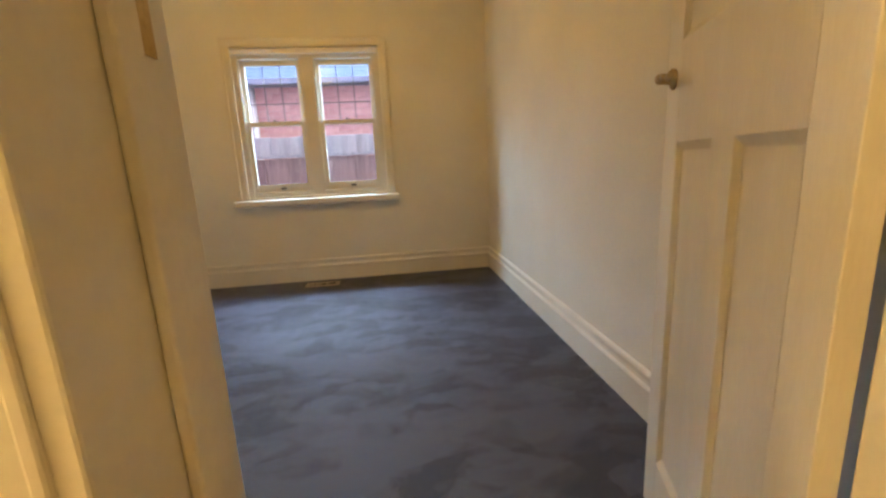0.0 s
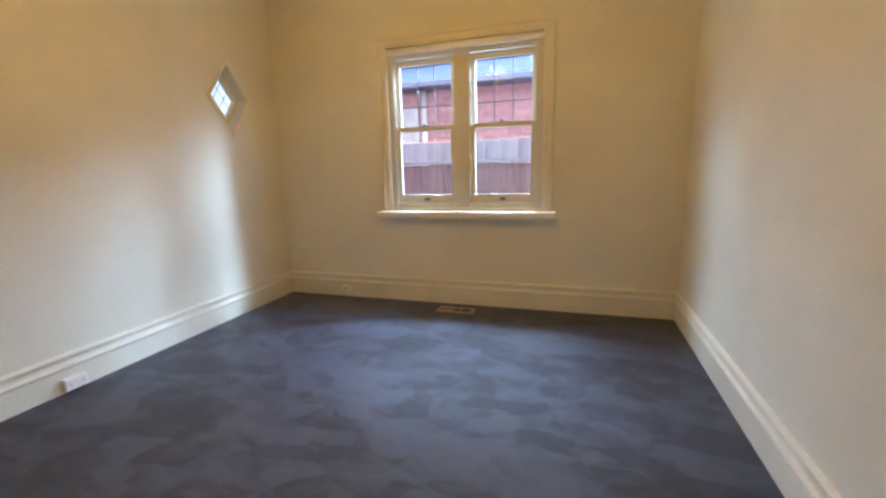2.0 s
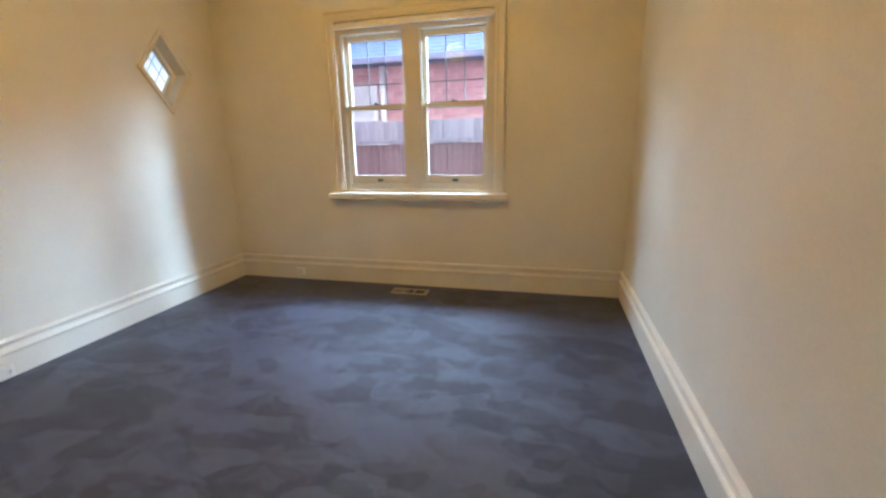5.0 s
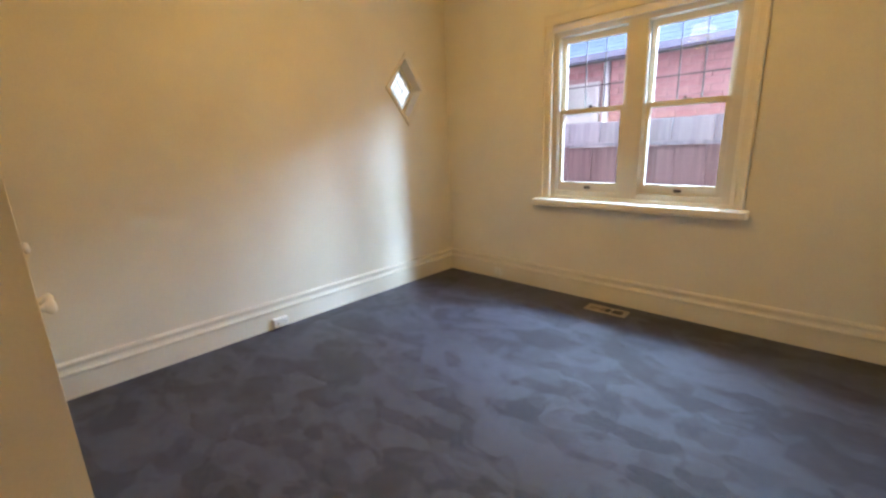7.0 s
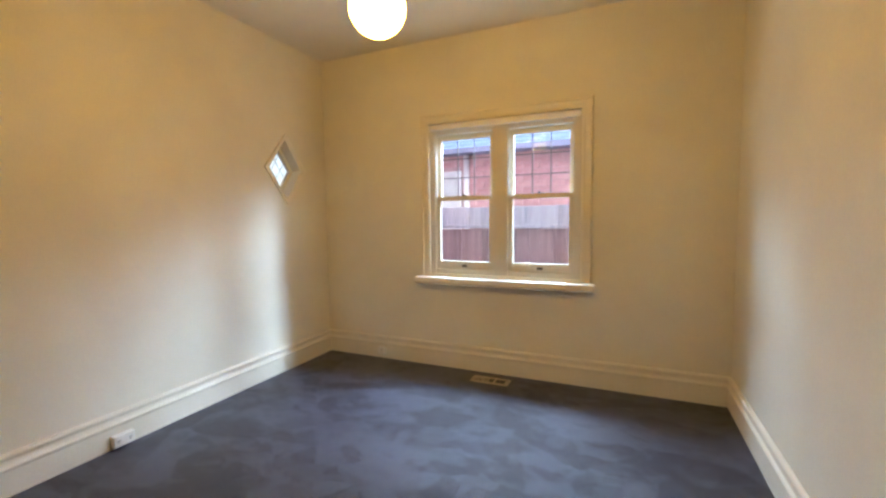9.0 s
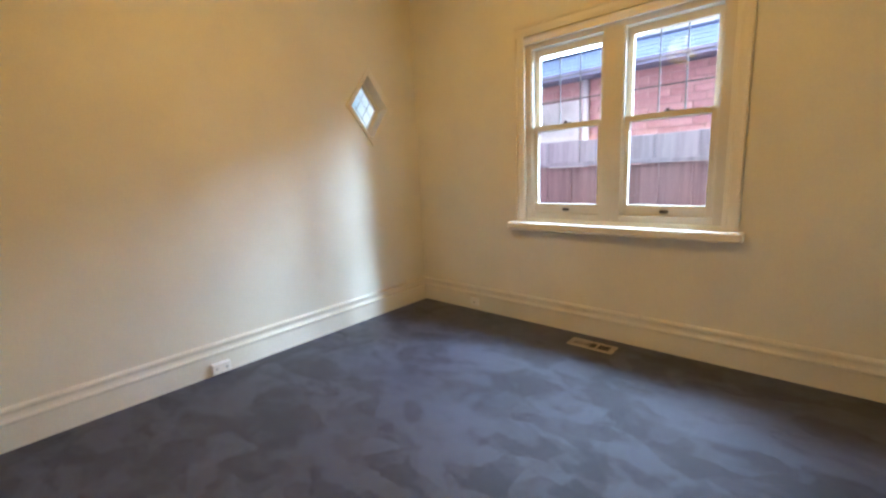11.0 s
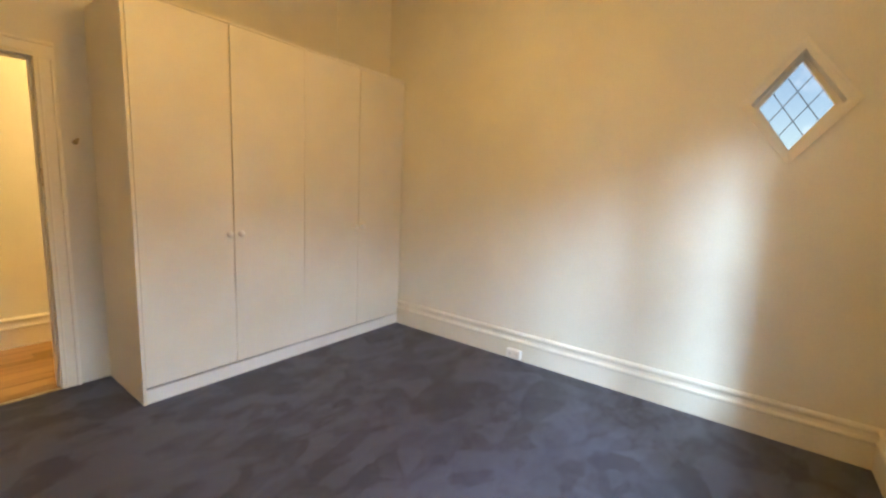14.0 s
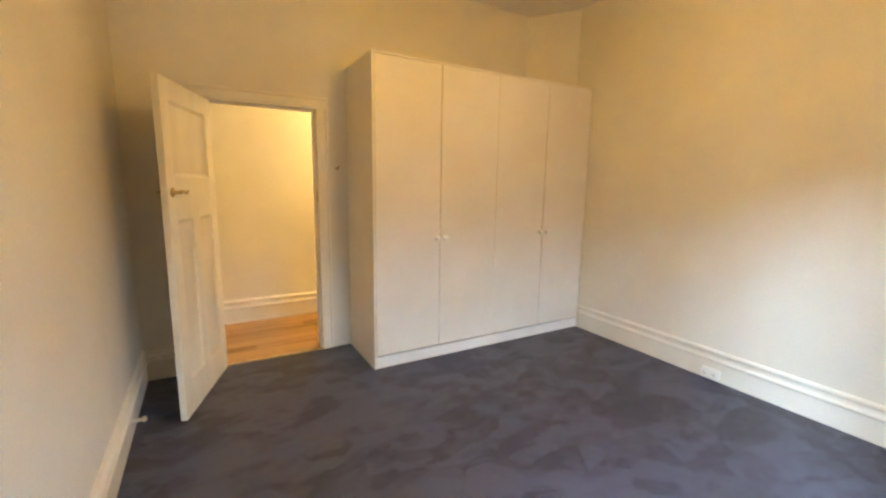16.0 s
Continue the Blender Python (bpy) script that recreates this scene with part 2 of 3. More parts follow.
setting("floor", [(W - 0.2, E_ + 0.2, S, N + 0.2, -0.2, 0.0)], CARPET, "charcoal cut-pile carpet with brushed patches", "carpet")
setting("ceiling", [(HALL_W - 0.2, HALL_E + 0.2, HALL_S - 0.2, N + 0.25, TOP, TOP + 0.2)], CEILING, "plain cream painted plaster ceiling", "ceiling")
setting("wall_north", [(W - 0.25, WX0, N, N + 0.17, -0.2, TOP), (WX1, E_ + 0.2, N, N + 0.17, -0.2, TOP),
                       (WX0, WX1, N, N + 0.17, -0.2, WZ0), (WX0, WX1, N, N + 0.17, WZ1, TOP)], WALL, "cream painted plaster wall round the sash window", "wall")
setting("outer_wall_north", [(W - 0.45, WX0, N + 0.17, N + 0.23, -0.4, TOP + 0.2), (WX1, HALL_E + 0.3, N + 0.17, N + 0.23, -0.4, TOP + 0.2),
                             (WX0, WX1, N + 0.17, N + 0.23, -0.4, 0.90), (WX0, WX1, N + 0.17, N + 0.23, WZ1, TOP + 0.2)], BRICK, "red brick outer face of the house", "wall")
setting("wall_east", [(E_, E_ + 0.2, S, N, -0.2, TOP)], WALL, "cream painted plaster wall", "wall")
setting("wall_south", [(HALL_W, OPEN_W - 0.02, HALL_N, S, -0.2, TOP), (OPEN_E + 0.02, HALL_E, HALL_N, S, -0.2, TOP),
                       (OPEN_W - 0.02, OPEN_E + 0.02, HALL_N, S, OPEN_H + 0.02, TOP)], WALL, "cream painted plaster wall round the doorway", "wall")
setting("hall_wall_south", [(HALL_W, HALL_E, HALL_S - 0.15, HALL_S, -0.2, TOP)], WALL, "cream painted hallway wall", "wall")
setting("hall_wall_west", [(HALL_W - 0.15, HALL_W, HALL_S - 0.15, S, -0.2, TOP)], WALL, "cream painted hallway end wall", "wall")
setting("hall_wall_east", [(HALL_E, HALL_E + 0.15, HALL_S - 0.15, S, -0.2, TOP)], WALL, "cream painted hallway end wall", "wall")


def west_wall():
    """The west wall with its diamond-shaped hole."""
    bm = bmesh.new()
    hole = [(DY, DZ + 0.305), (DY + 0.22, DZ), (DY, DZ - 0.305), (DY - 0.22, DZ)]
    rim = [(S - 0.15, TOP), (N, TOP), (N, -0.2), (S - 0.15, -0.2)]
    sides = []
    for x in (W, W - 0.14):
        h = [bm.verts.new((x, y, z)) for y, z in hole]
        r = [bm.verts.new((x, y, z)) for y, z in rim]
        sides.append((h, r))
        for i in range(4):
            j = (i + 1) % 4
            bm.faces.new((r[i], r[j], h[i]))
            bm.faces.new((r[j], h[j], h[i]))
    for i in range(4):
        j = (i + 1) % 4
        for k in (0, 1):
            bm.faces.new((sides[0][k][i], sides[0][k][j], sides[1][k][j], sides[1][k][i]))
    return tagged(mesh_object("wall_west", bm, WALL), "cream painted plaster wall with a diamond window", "wall", kind="structure")


west_wall()


def corner_splay():
    """The splayed plaster corner above the wardrobe."""
    bm = bmesh.new()
    plan = [(W, S), (W, 1.03), (-2.40, S)]
    low, high = [[bm.verts.new((x, y, z)) for x, y in plan] for z in (2.402, TOP)]
    bm.faces.new(low)
    bm.faces.new(high)
    for i in range(3):
        j = (i + 1) % 3
        bm.faces.new((low[i], low[j], high[j], high[i]))
    return tagged(mesh_object("wall_corner_splay", bm, WALL), "splayed cream plaster corner above the wardrobe", "wall", kind="structure")


corner_splay()

SKIRT = [(0, 0), (0.020, 0), (0.020, 0.143), (0.025, 0.149), (0.031, 0.153), (0.032, 0.163), (0.026, 0.170), (0.016, 0.175), (0.012, 0.188), (0.014, 0.203), (0.021, 0.211), (0.026, 0.217), (0.025, 0.229), (0.016, 0.236), (0, 0.238)]


def skirting(start, end, out, label="tall cream gloss skirting board with two beads"):
    bm = bmesh.new()
    sweep(bm, SKIRT, start, end, out)
    return tagged(mesh_object("baseboard", bm, TRIM), label, "skirting board", kind="structure")


ARCH = 0.095
skirting((W, 1.245, 0), (W, N, 0), (1, 0, 0))
skirting((W, N, 0), (E_, N, 0), (0, -1, 0))
skirting((E_, S, 0), (E_, N, 0), (-1, 0, 0))
skirting((OPEN_E + ARCH + 0.004, S, 0), (E_, S, 0), (0, 1, 0))
skirting((HALL_W, HALL_S, 0), (HALL_E, HALL_S, 0), (0, 1, 0))
skirting((HALL_W, HALL_N, 0), (OPEN_W - ARCH - 0.004, HALL_N, 0), (0, -1, 0))
skirting((OPEN_E + ARCH + 0.004, HALL_N, 0), (HALL_E, HALL_N, 0), (0, -1, 0))

# ---- doorway ----


def architrave(bm, x0, x1, z0, z1, y, out, upright, inner):
    """A board with a raised back bead on its outer edge; inner tells on which side the opening lies."""
    d = lambda a: sorted((y, y + out * a))
    if upright:
        box(bm, x0, x1, *d(0.018), z0, z1, bevel=0.003)
        edge = (x0, x0 + 0.022) if inner > 0 else (x1 - 0.022, x1)
        box(bm, *edge, *d(0.028), z0, z1, bevel=0.005)
        mid = (x1 - 0.03, x1 - 0.018) if inner > 0 else (x0 + 0.018, x0 + 0.03)
        box(bm, *mid, *d(0.022), z0, z1, bevel=0.003)
    else:
        box(bm, x0, x1, *d(0.0175), z0, z1, bevel=0.003)
        box(bm, x0, x1, *d(0.0275), z1 - 0.022, z1 + 0.001, bevel=0.005)
        box(bm, x0 + ARCH - 0.03, x1 - ARCH + 0.03, *d(0.0215), z0 + 0.018, z0 + 0.03, bevel=0.003)


doorway = thing("doorway", (0.19, 0.545, 0), "cream painted door frame with moulded architraves", "door frame", "structure")
for y, out in ((S, 1), (HALL_N, -1)):
    for x0, x1, inner in ((OPEN_W - ARCH, OPEN_W, 1), (OPEN_E, OPEN_E + ARCH, -1)):
        bm = bmesh.new()
        architrave(bm, x0, x1, 0.002, OPEN_H, y, out, True, inner)
        part("architrave", bm, TRIM, doorway)
    bm = bmesh.new()
    architrave(bm, OPEN_W - ARCH, OPEN_E + ARCH, OPEN_H, OPEN_H + ARCH, y, out, False, 0)
    part("architrave", bm, TRIM, doorway)
for x0, x1 in ((OPEN_W - 0.02, OPEN_W), (OPEN_E, OPEN_E + 0.02)):
    block("jamb", (x0, x1, HALL_N - 0.003, S + 0.003, 0, OPEN_H), TRIM, doorway)
block("head_jamb", (OPEN_W - 0.02, OPEN_E + 0.02, HALL_N - 0.003, S + 0.003, OPEN_H, OPEN_H + 0.02), TRIM, doorway)
for dims in ((OPEN_W, OPEN_W + 0.012, 0.545, 0.58, 0.003, OPEN_H - 0.012), (OPEN_E - 0.012, OPEN_E, 0.545, 0.58, 0.003, OPEN_H - 0.012), (OPEN_W, OPEN_E, 0.545, 0.58, OPEN_H - 0.012, OPEN_H - 0.0005)):
    block("door_stop_bead", dims, TRIM, doorway, 0.003)
block("strike_plate", (OPEN_W - 0.001, OPEN_W + 0.0025, 0.588, 0.617, 1.30, 1.41), BRASS, doorway, label="aged brass strike plate")
block("threshold_strip", (OPEN_W + 0.001, OPEN_E - 0.001, 0.604, 0.634, 0.001, 0.006), BRASS, doorway, 0.002, label="thin brass carpet strip")

# ---- the door leaf, pushed open past a right angle ----
LEAF_W, LEAF_T = 0.765, 0.038


def door_leaf():
    """Built with its hinge edge at x = 0 and the leaf along -x, hallway face at y = -T; then swung open."""
    leaf = thing("door_1", (0, 0, 0), "cream painted three-panel timber door standing open", "door")
    stile, rail_top, t = 0.105, 0.115, LEAF_T
    z_lock0, z_lock1, z_bottom = 1.23, 1.48, 0.225
    top = 2.03
    bm = bmesh.new()
    for x0, x1 in ((-LEAF_W, -LEAF_W + stile), (-stile, 0)):
        box(bm, x0, x1, -t, 0, 0.008, top, bevel=0.002)
    for z0, z1 in ((0.008, z_bottom), (z_lock0, z_lock1), (top - rail_top, top)):
        box(bm, -LEAF_W + stile, -stile, -t + 0.0005, -0.0005, z0, z1)
    mid = -LEAF_W / 2
    box(bm, mid - 0.052, mid + 0.052, -t + 0.0008, -0.0008, z_bottom, z_lock0)
    part("stiles_and_rails", bm, DOOR_PAINT, leaf)
    panels = ((-LEAF_W + stile, mid - 0.052, z_bottom, z_lock0), (mid + 0.052, -stile, z_bottom, z_lock0), (-LEAF_W + stile, -stile, z_lock1, top - rail_top))
    for x0, x1, z0, z1 in panels:
        bm = bmesh.new()
        box(bm, x0, x1, -t + 0.016, -0.016, z0, z1)
        panel = part("panel", bm, DOOR_PAINT, leaf)
        bm = bmesh.new()
        for face, sign in ((-t + 0.016, -1), (-0.016, 1)):
            ring = lambda side, ledge, lift: [bm.verts.new((x, face + sign * lift, z)) for x, z in ((x0 + side, z0 + ledge), (x1 - side, z0 + ledge), (x1 - side, z1 - ledge), (x0 + side, z1 - ledge))]
            loops = [ring(0.0, 0.0, 0.0155), ring(0.002, 0.003, 0.0148), ring(0.010, 0.022, 0.0025), ring(0.014, 0.026, 0.0012)]
            for a, b in zip(loops, loops[1:]):
                for i in range(4):
                    j = (i + 1) % 4
                    bm.faces.new((a[i], a[j], b[j], b[i]))
        part("moulding", bm, DOOR_PAINT, panel)
    for side in (-1, 1):
        y = -t if side < 0 else 0.0
        x, z = -LEAF_W + 0.058, 1.395
        bm = bmesh.new()
        turn = Matrix.Translation((x, y, z)) @ Matrix.Rotation(radians(90 if side < 0 else -90), 4, "X")
        lathe(bm, [(0.027, 0.0), (0.027, 0.004), (0.023, 0.008), (0.013, 0.011), (0.010, 0.030), (0.011, 0.042)], turn)
        rose = part("handle_rose", bm, BRASS, leaf, "aged brass rose", True)
        bm = bmesh.new()
        points = [(0, 0.040, 0), (0.02, 0.046, 0.004), (0.05, 0.046, 0.003), (0.085, 0.042, -0.006), (0.115, 0.040, 0.004)]
        radii = [0.0095, 0.010, 0.008, 0.0085, 0.0065]
        for a, b, ra, rb in zip(points, points[1:], radii, radii[1:]):
            pa, pb = [(x + q[0], y + side * q[1], z + q[2]) for q in (a, b)]
            tube(bm, pa, pb, ra, rb)
            ball(bm, pb, rb, u=12, v=8)
        part("lever", bm, BRASS, rose, "curved brass lever", True)
    block("latch_plate", (-LEAF_W - 0.0012, -LEAF_W + 0.001, -0.029, -0.009, 1.36, 1.43), TRIM, leaf)
    for z in (0.25, 1.85):
        bm = bmesh.new()
        tube(bm, (0.006, 0.006, z - 0.05), (0.006, 0.006, z + 0.05), 0.007)
        box(bm, -0.001, 0.0015, -0.03, 0.004, z - 0.05, z + 0.05)
        part("hinge", bm, BRASS, leaf, "painted butt hinge")
    leaf.matrix_basis = Matrix.Translation((OPEN_E - 0.002, S + 0.03, 0)) @ Matrix.Rotation(radians(-109), 4, "Z")
    return leaf


door_leaf()

# ---- large sash window ----
GL = ((-1.352, -0.855), (-0.627, -0.132))
GZ0, GM, GZ1 = 1.054, 1.664, 2.227


def sash_window():
    win = thing("window_1", (-0.74, N, WZ0), "cream timber twin sash window with leaded upper panes", "window", "structure")
    a0, a1 = WX0 - 0.085, WX1 + 0.085
    for x0, x1, inner in ((a0, WX0 + 0.004, 1), (WX1 - 0.004, a1, -1)):
        bm = bmesh.new()
        architrave(bm, x0, x1, 0.908, WZ1, N, -1, True, inner)
        part("architrave", bm, TRIM, win)
    bm = bmesh.new()
    architrave(bm, a0, a1, WZ1, WZ1 + 0.085, N, -1, False, 0)
    part("architrave", bm, TRIM, win)
    bm = bmesh.new()
    box(bm, -1.59, 0.095, N - 0.095, N + 0.07, 0.840, 0.902, bevel=0.014)
    part("window_sill", bm, TRIM, win)
    block("outer_sill", (WX0, WX1, N + 0.13, N + 0.27, 0.88, 0.935), OUT_WHITE, win, 0.004)
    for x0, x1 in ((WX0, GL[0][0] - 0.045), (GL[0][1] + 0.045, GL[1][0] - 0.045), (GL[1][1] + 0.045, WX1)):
        block("mullion" if x0 > WX0 and x1 < WX1 else "frame_jamb", (x0, x1, N + 0.012, N + 0.128, 0.931, WZ1), SASH_DIMMED, win, 0.003)
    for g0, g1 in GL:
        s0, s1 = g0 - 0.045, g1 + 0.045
        block("frame_head", (s0, s1, N + 0.012, N + 0.128, GZ1 + 0.05, WZ1), SASH_DIMMED, win)
        block("frame_sill", (s0, s1, N + 0.016, N + 0.128, 0.931, 0.978), SASH_DIMMED, win, 0.003)
        block("parting_bead", (s0, s0 + 0.012, N + 0.02, N + 0.034, 0.978, GZ1 + 0.05), SASH_DIMMED, win, 0.003)
        block("parting_bead", (s1 - 0.012, s1, N + 0.02, N + 0.034, 0.978, GZ1 + 0.05), SASH_DIMMED, win, 0.003)
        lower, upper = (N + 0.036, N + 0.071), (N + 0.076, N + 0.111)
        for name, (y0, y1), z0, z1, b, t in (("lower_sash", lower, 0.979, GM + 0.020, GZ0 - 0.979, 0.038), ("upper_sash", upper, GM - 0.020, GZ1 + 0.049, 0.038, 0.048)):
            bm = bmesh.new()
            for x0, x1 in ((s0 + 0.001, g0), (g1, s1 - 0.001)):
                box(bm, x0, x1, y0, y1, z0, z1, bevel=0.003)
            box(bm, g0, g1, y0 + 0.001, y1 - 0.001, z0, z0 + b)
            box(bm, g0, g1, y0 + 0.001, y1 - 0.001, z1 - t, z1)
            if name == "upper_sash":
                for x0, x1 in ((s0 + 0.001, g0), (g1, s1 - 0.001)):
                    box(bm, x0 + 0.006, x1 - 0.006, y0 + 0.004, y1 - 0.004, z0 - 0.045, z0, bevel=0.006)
            sash = part(name, bm, SASH_DIMMED, win)
            ym = (y0 + y1) / 2 + 0.004
            if name == "lower_sash":
                block("glass_pane", (g0 + 0.0005, g1 - 0.0005, ym, ym + 0.004, z0 + b, z1 - t), GLASS, sash, label="clear glass pane").visible_shadow = False
                xm = (g0 + g1) / 2
                bm = bmesh.new()
                box(bm, xm - 0.028, xm + 0.028, y0 - 0.004, y0 + 0.0005, 1.000, 1.022, bevel=0.002)
                box(bm, xm - 0.020, xm + 0.020, y0 - 0.018, y0 - 0.003, 1.000, 1.007, bevel=0.002)
                part("sash_lift", bm, DARK_METAL, sash, "dark metal sash lift")
                bm = bmesh.new()
                box(bm, xm - 0.030, xm + 0.030, y0 + 0.003, y1 - 0.003, z1, z1 + 0.008, bevel=0.002)
                tube(bm, (xm - 0.012, (y0 + y1) / 2, z1 + 0.008), (xm - 0.012, (y0 + y1) / 2, z1 + 0.022), 0.010)
                part("sash_catch", bm, DARK_METAL, sash, "small dark sash catch")
            else:
                p0, p1, q0, q1 = g0, g1, z0 + b, z1 - t
                xs = [p0 + (p1 - p0) * i / 3 for i in range(4)]
                zs = [q0 + (q1 - q0) * i / 3 for i in range(4)]
                for i in range(3):
                    for j in range(3):
                        block("glass_pane", (xs[i] + 0.003, xs[i + 1] - 0.003, ym, ym + 0.004, zs[j] + 0.003, zs[j + 1] - 0.003), GLASS, sash, label="leaded glass pane").visible_shadow = False
                for x in xs[1:3]:
                    block("lead_came", (x - 0.0048, x + 0.0048, ym - 0.003, ym + 0.007, q0, q1), LEAD, sash, 0.002, "dark lead came")
                for z in zs[1:3]:
                    block("lead_came", (p0, p1, ym - 0.0036, ym + 0.0076, z - 0.0048, z + 0.0048), LEAD, sash, 0.002, "dark lead came")
    return win


sash_window()

blind = thing("roller_blind", (-0.74, N - 0.02, 2.28), "cream roller blind rolled up at the window head", "blind")
bm = bmesh.new()
tube(bm, (WX0 + 0.010, N - 0.004, 2.351), (WX1 - 0.010, N - 0.004, 2.351), 0.024, segments=28)
part("rolled_fabric", bm, FABRIC, blind, smooth=True)
block("hanging_fabric", (WX0 + 0.012, WX1 - 0.012, N - 0.0285, N - 0.0265, 2.322, 2.352), FABRIC, blind)
block("bottom_rail", (WX0 + 0.011, WX1 - 0.011, N - 0.036, N - 0.018, 2.310, 2.326), PLASTIC, blind, 0.004)
for x in (WX0 + 0.0005, WX1 - 0.0085):
    block("bracket", (x, x + 0.008, N - 0.030, N + 0.011, 2.322, 2.378), PLASTIC, blind, 0.002)

# ---- diamond window ----


def diamond_ring(bm, outer, inner, x0, x1, lift=0.0):
    rows = []
    for hw, hh, x in ((outer[0], outer[1], x0), (outer[0], outer[1], x1), (inner[0], inner[1], x1 - lift), (inner[0], inner[1], x0)):
        rows.append([bm.verts.new((x, DY + a * hw, DZ + b * hh)) for a, b in ((0, 1), (1, 0), (0, -1), (-1, 0))])
    for k in range(4):
        a, b = rows[k], rows[(k + 1) % 4]
        for i in range(4):
            j = (i + 1) % 4
            bm.faces.new((a[i], a[j], b[j], b[i]))


diamond = thing("window_2", (W, DY, DZ - 0.33), "small diamond-shaped leaded window in a cream frame", "window", "structure")
bm = bmesh.new()
diamond_ring(bm, (0.268, 0.345), (0.250, 0.322), W - 0.001, W + 0.018, 0.004)
part("back_bead", bm, TRIM, diamond)
bm = bmesh.new()
diamond_ring(bm, (0.2495, 0.3215), (0.210, 0.285), W - 0.001, W + 0.011, 0.006)
part("architrave", bm, TRIM, diamond)
bm = bmesh.new()
diamond_ring(bm, (0.2195, 0.3045), (0.205, 0.283), W - 0.185, W - 0.002)
part("lining", bm, TRIM, diamond)
bm = bmesh.new()
diamond_ring(bm, (0.2045, 0.2825), (0.170, 0.250), W - 0.155, W - 0.110, 0.006)
sash2 = part("sash", bm, TRIM, diamond)


def diamond_point(u, v, x):
    """u and v run from 0 to 1 along two sides of the glass, from its left corner."""
    hw, hh = 0.170, 0.250
    return Vector((x, DY + (-1 + u + v) * hw, DZ + (u - v) * hh))


XG = W - 0.132
for i in range(3):
    for j in range(3):
        bm = bmesh.new()
        c = [(i / 3, j / 3), ((i + 1) / 3, j / 3), ((i + 1) / 3, (j + 1) / 3), (i / 3, (j + 1) / 3)]
        near, far = [[bm.verts.new(diamond_point(u, v, x)) for u, v in c] for x in (XG, XG - 0.004)]
        bm.faces.new(near)
        bm.faces.new(far)
        for k in range(4):
            bm.faces.new((near[k], near[(k + 1) % 4], far[(k + 1) % 4], far[k]))
        part("glass_pane", bm, GLASS, sash2, "leaded glass pane").visible_shadow = False
for k in (1, 2):
    for a, b in (((k / 3, 0), (k / 3, 1)), ((0, k / 3), (1, k / 3))):
        bm = bmesh.new()
        tube(bm, diamond_point(*a, XG), diamond_point(*b, XG), 0.0024, segments=8)
        part("lead_came", bm, LEAD, sash2, "dark lead came")

# ---- wardrobe ----
WX_E, WY, WH = -0.464, 1.24, 2.395


def wardrobe():
    unit = thing("wardrobe", (-1.6, 0.93, 0), "tall cream laminate built-in wardrobe with four doors", "wardrobe")
    block("side_panel", (WX_E - 0.018, WX_E, S + 0.002, WY, 0.0, WH), LAMINATE, unit, 0.001)
    block("side_panel", (W + 0.002, W + 0.020, S + 0.002, WY - 0.022, 0.0, WH - 0.02), LAMINATE, unit)
    block("top_panel", (W + 0.002, WX_E - 0.018, S + 0.002, WY, WH - 0.018, WH), LAMINATE, unit, 0.001)
    block("back_panel", (W + 0.02, WX_E - 0.018, S + 0.002, S + 0.012, 0.1, WH - 0.018), LAMINATE, unit)
    block("kickboard", (W + 0.002, WX_E - 0.018, WY - 0.026, WY - 0.006, 0.0, 0.092), PLASTIC, unit, label="white kickboard")
    x1 = WX_E - 0.020
    width = (x1 - (W + 0.004)) / 4
    for i in range(4):
        near, wide = 0.0012, 0.0030
        a = x1 - (i + 1) * width + (wide if i % 2 == 0 else near)
        b = x1 - i * width - (near if i % 2 == 0 else wide)
        bm = bmesh.new()
        box(bm, a, b, WY - 0.020, WY - 0.001, 0.106, WH - 0.021, bevel=0.0012)
        leaf = part("door", bm, LAMINATE, unit)
        kx = a + 0.036 if i % 2 == 0 else b - 0.036
        bm = bmesh.new()
        turn = Matrix.Translation((kx, WY - 0.001, 1.028)) @ Matrix.Rotation(radians(-90), 4, "X")
        lathe(bm, [(0.011, 0.0), (0.010, 0.012), (0.017, 0.018), (0.021, 0.026), (0.0195, 0.034), (0.012, 0.039), (0.004, 0.040)], turn, 20)
        part("knob", bm, PLASTIC, leaf, "round white knob", True)
    return unit


wardrobe()

# ---- pendant lamp ----
LX, LY, LZ = -0.80, 2.85, 2.50
pendant = thing("pendant_lamp", (LX, LY, TOP), "lit white opal glass globe hanging on a cord", "pendant lamp")
bm = bmesh.new()
lathe(bm, [(0.05, -0.03), (0.055, -0.022), (0.055, 0.0)], Matrix.Translation((LX, LY, TOP)))
part("ceiling_rose", bm, PLASTIC, pendant, "white ceiling rose", True)
bm = bmesh.new()
tube(bm, (LX, LY, LZ + 0.17), (LX, LY, TOP - 0.03), 0.004, segments=10)
part("cord", bm, PLASTIC, pendant)
bm = bmesh.new()
lathe(bm, [(0.05, 0.125), (0.05, 0.15), (0.03, 0.165), (0.012, 0.18)], Matrix.Translation((LX, LY, LZ)))
part("gallery", bm, BRASS, pendant, "brass gallery", True)
bm = bmesh.new()
ball(bm, (LX, LY, LZ), 0.138, u=40, v=24)
part("globe", bm, GLOBE, pendant, "lit opal globe", True)

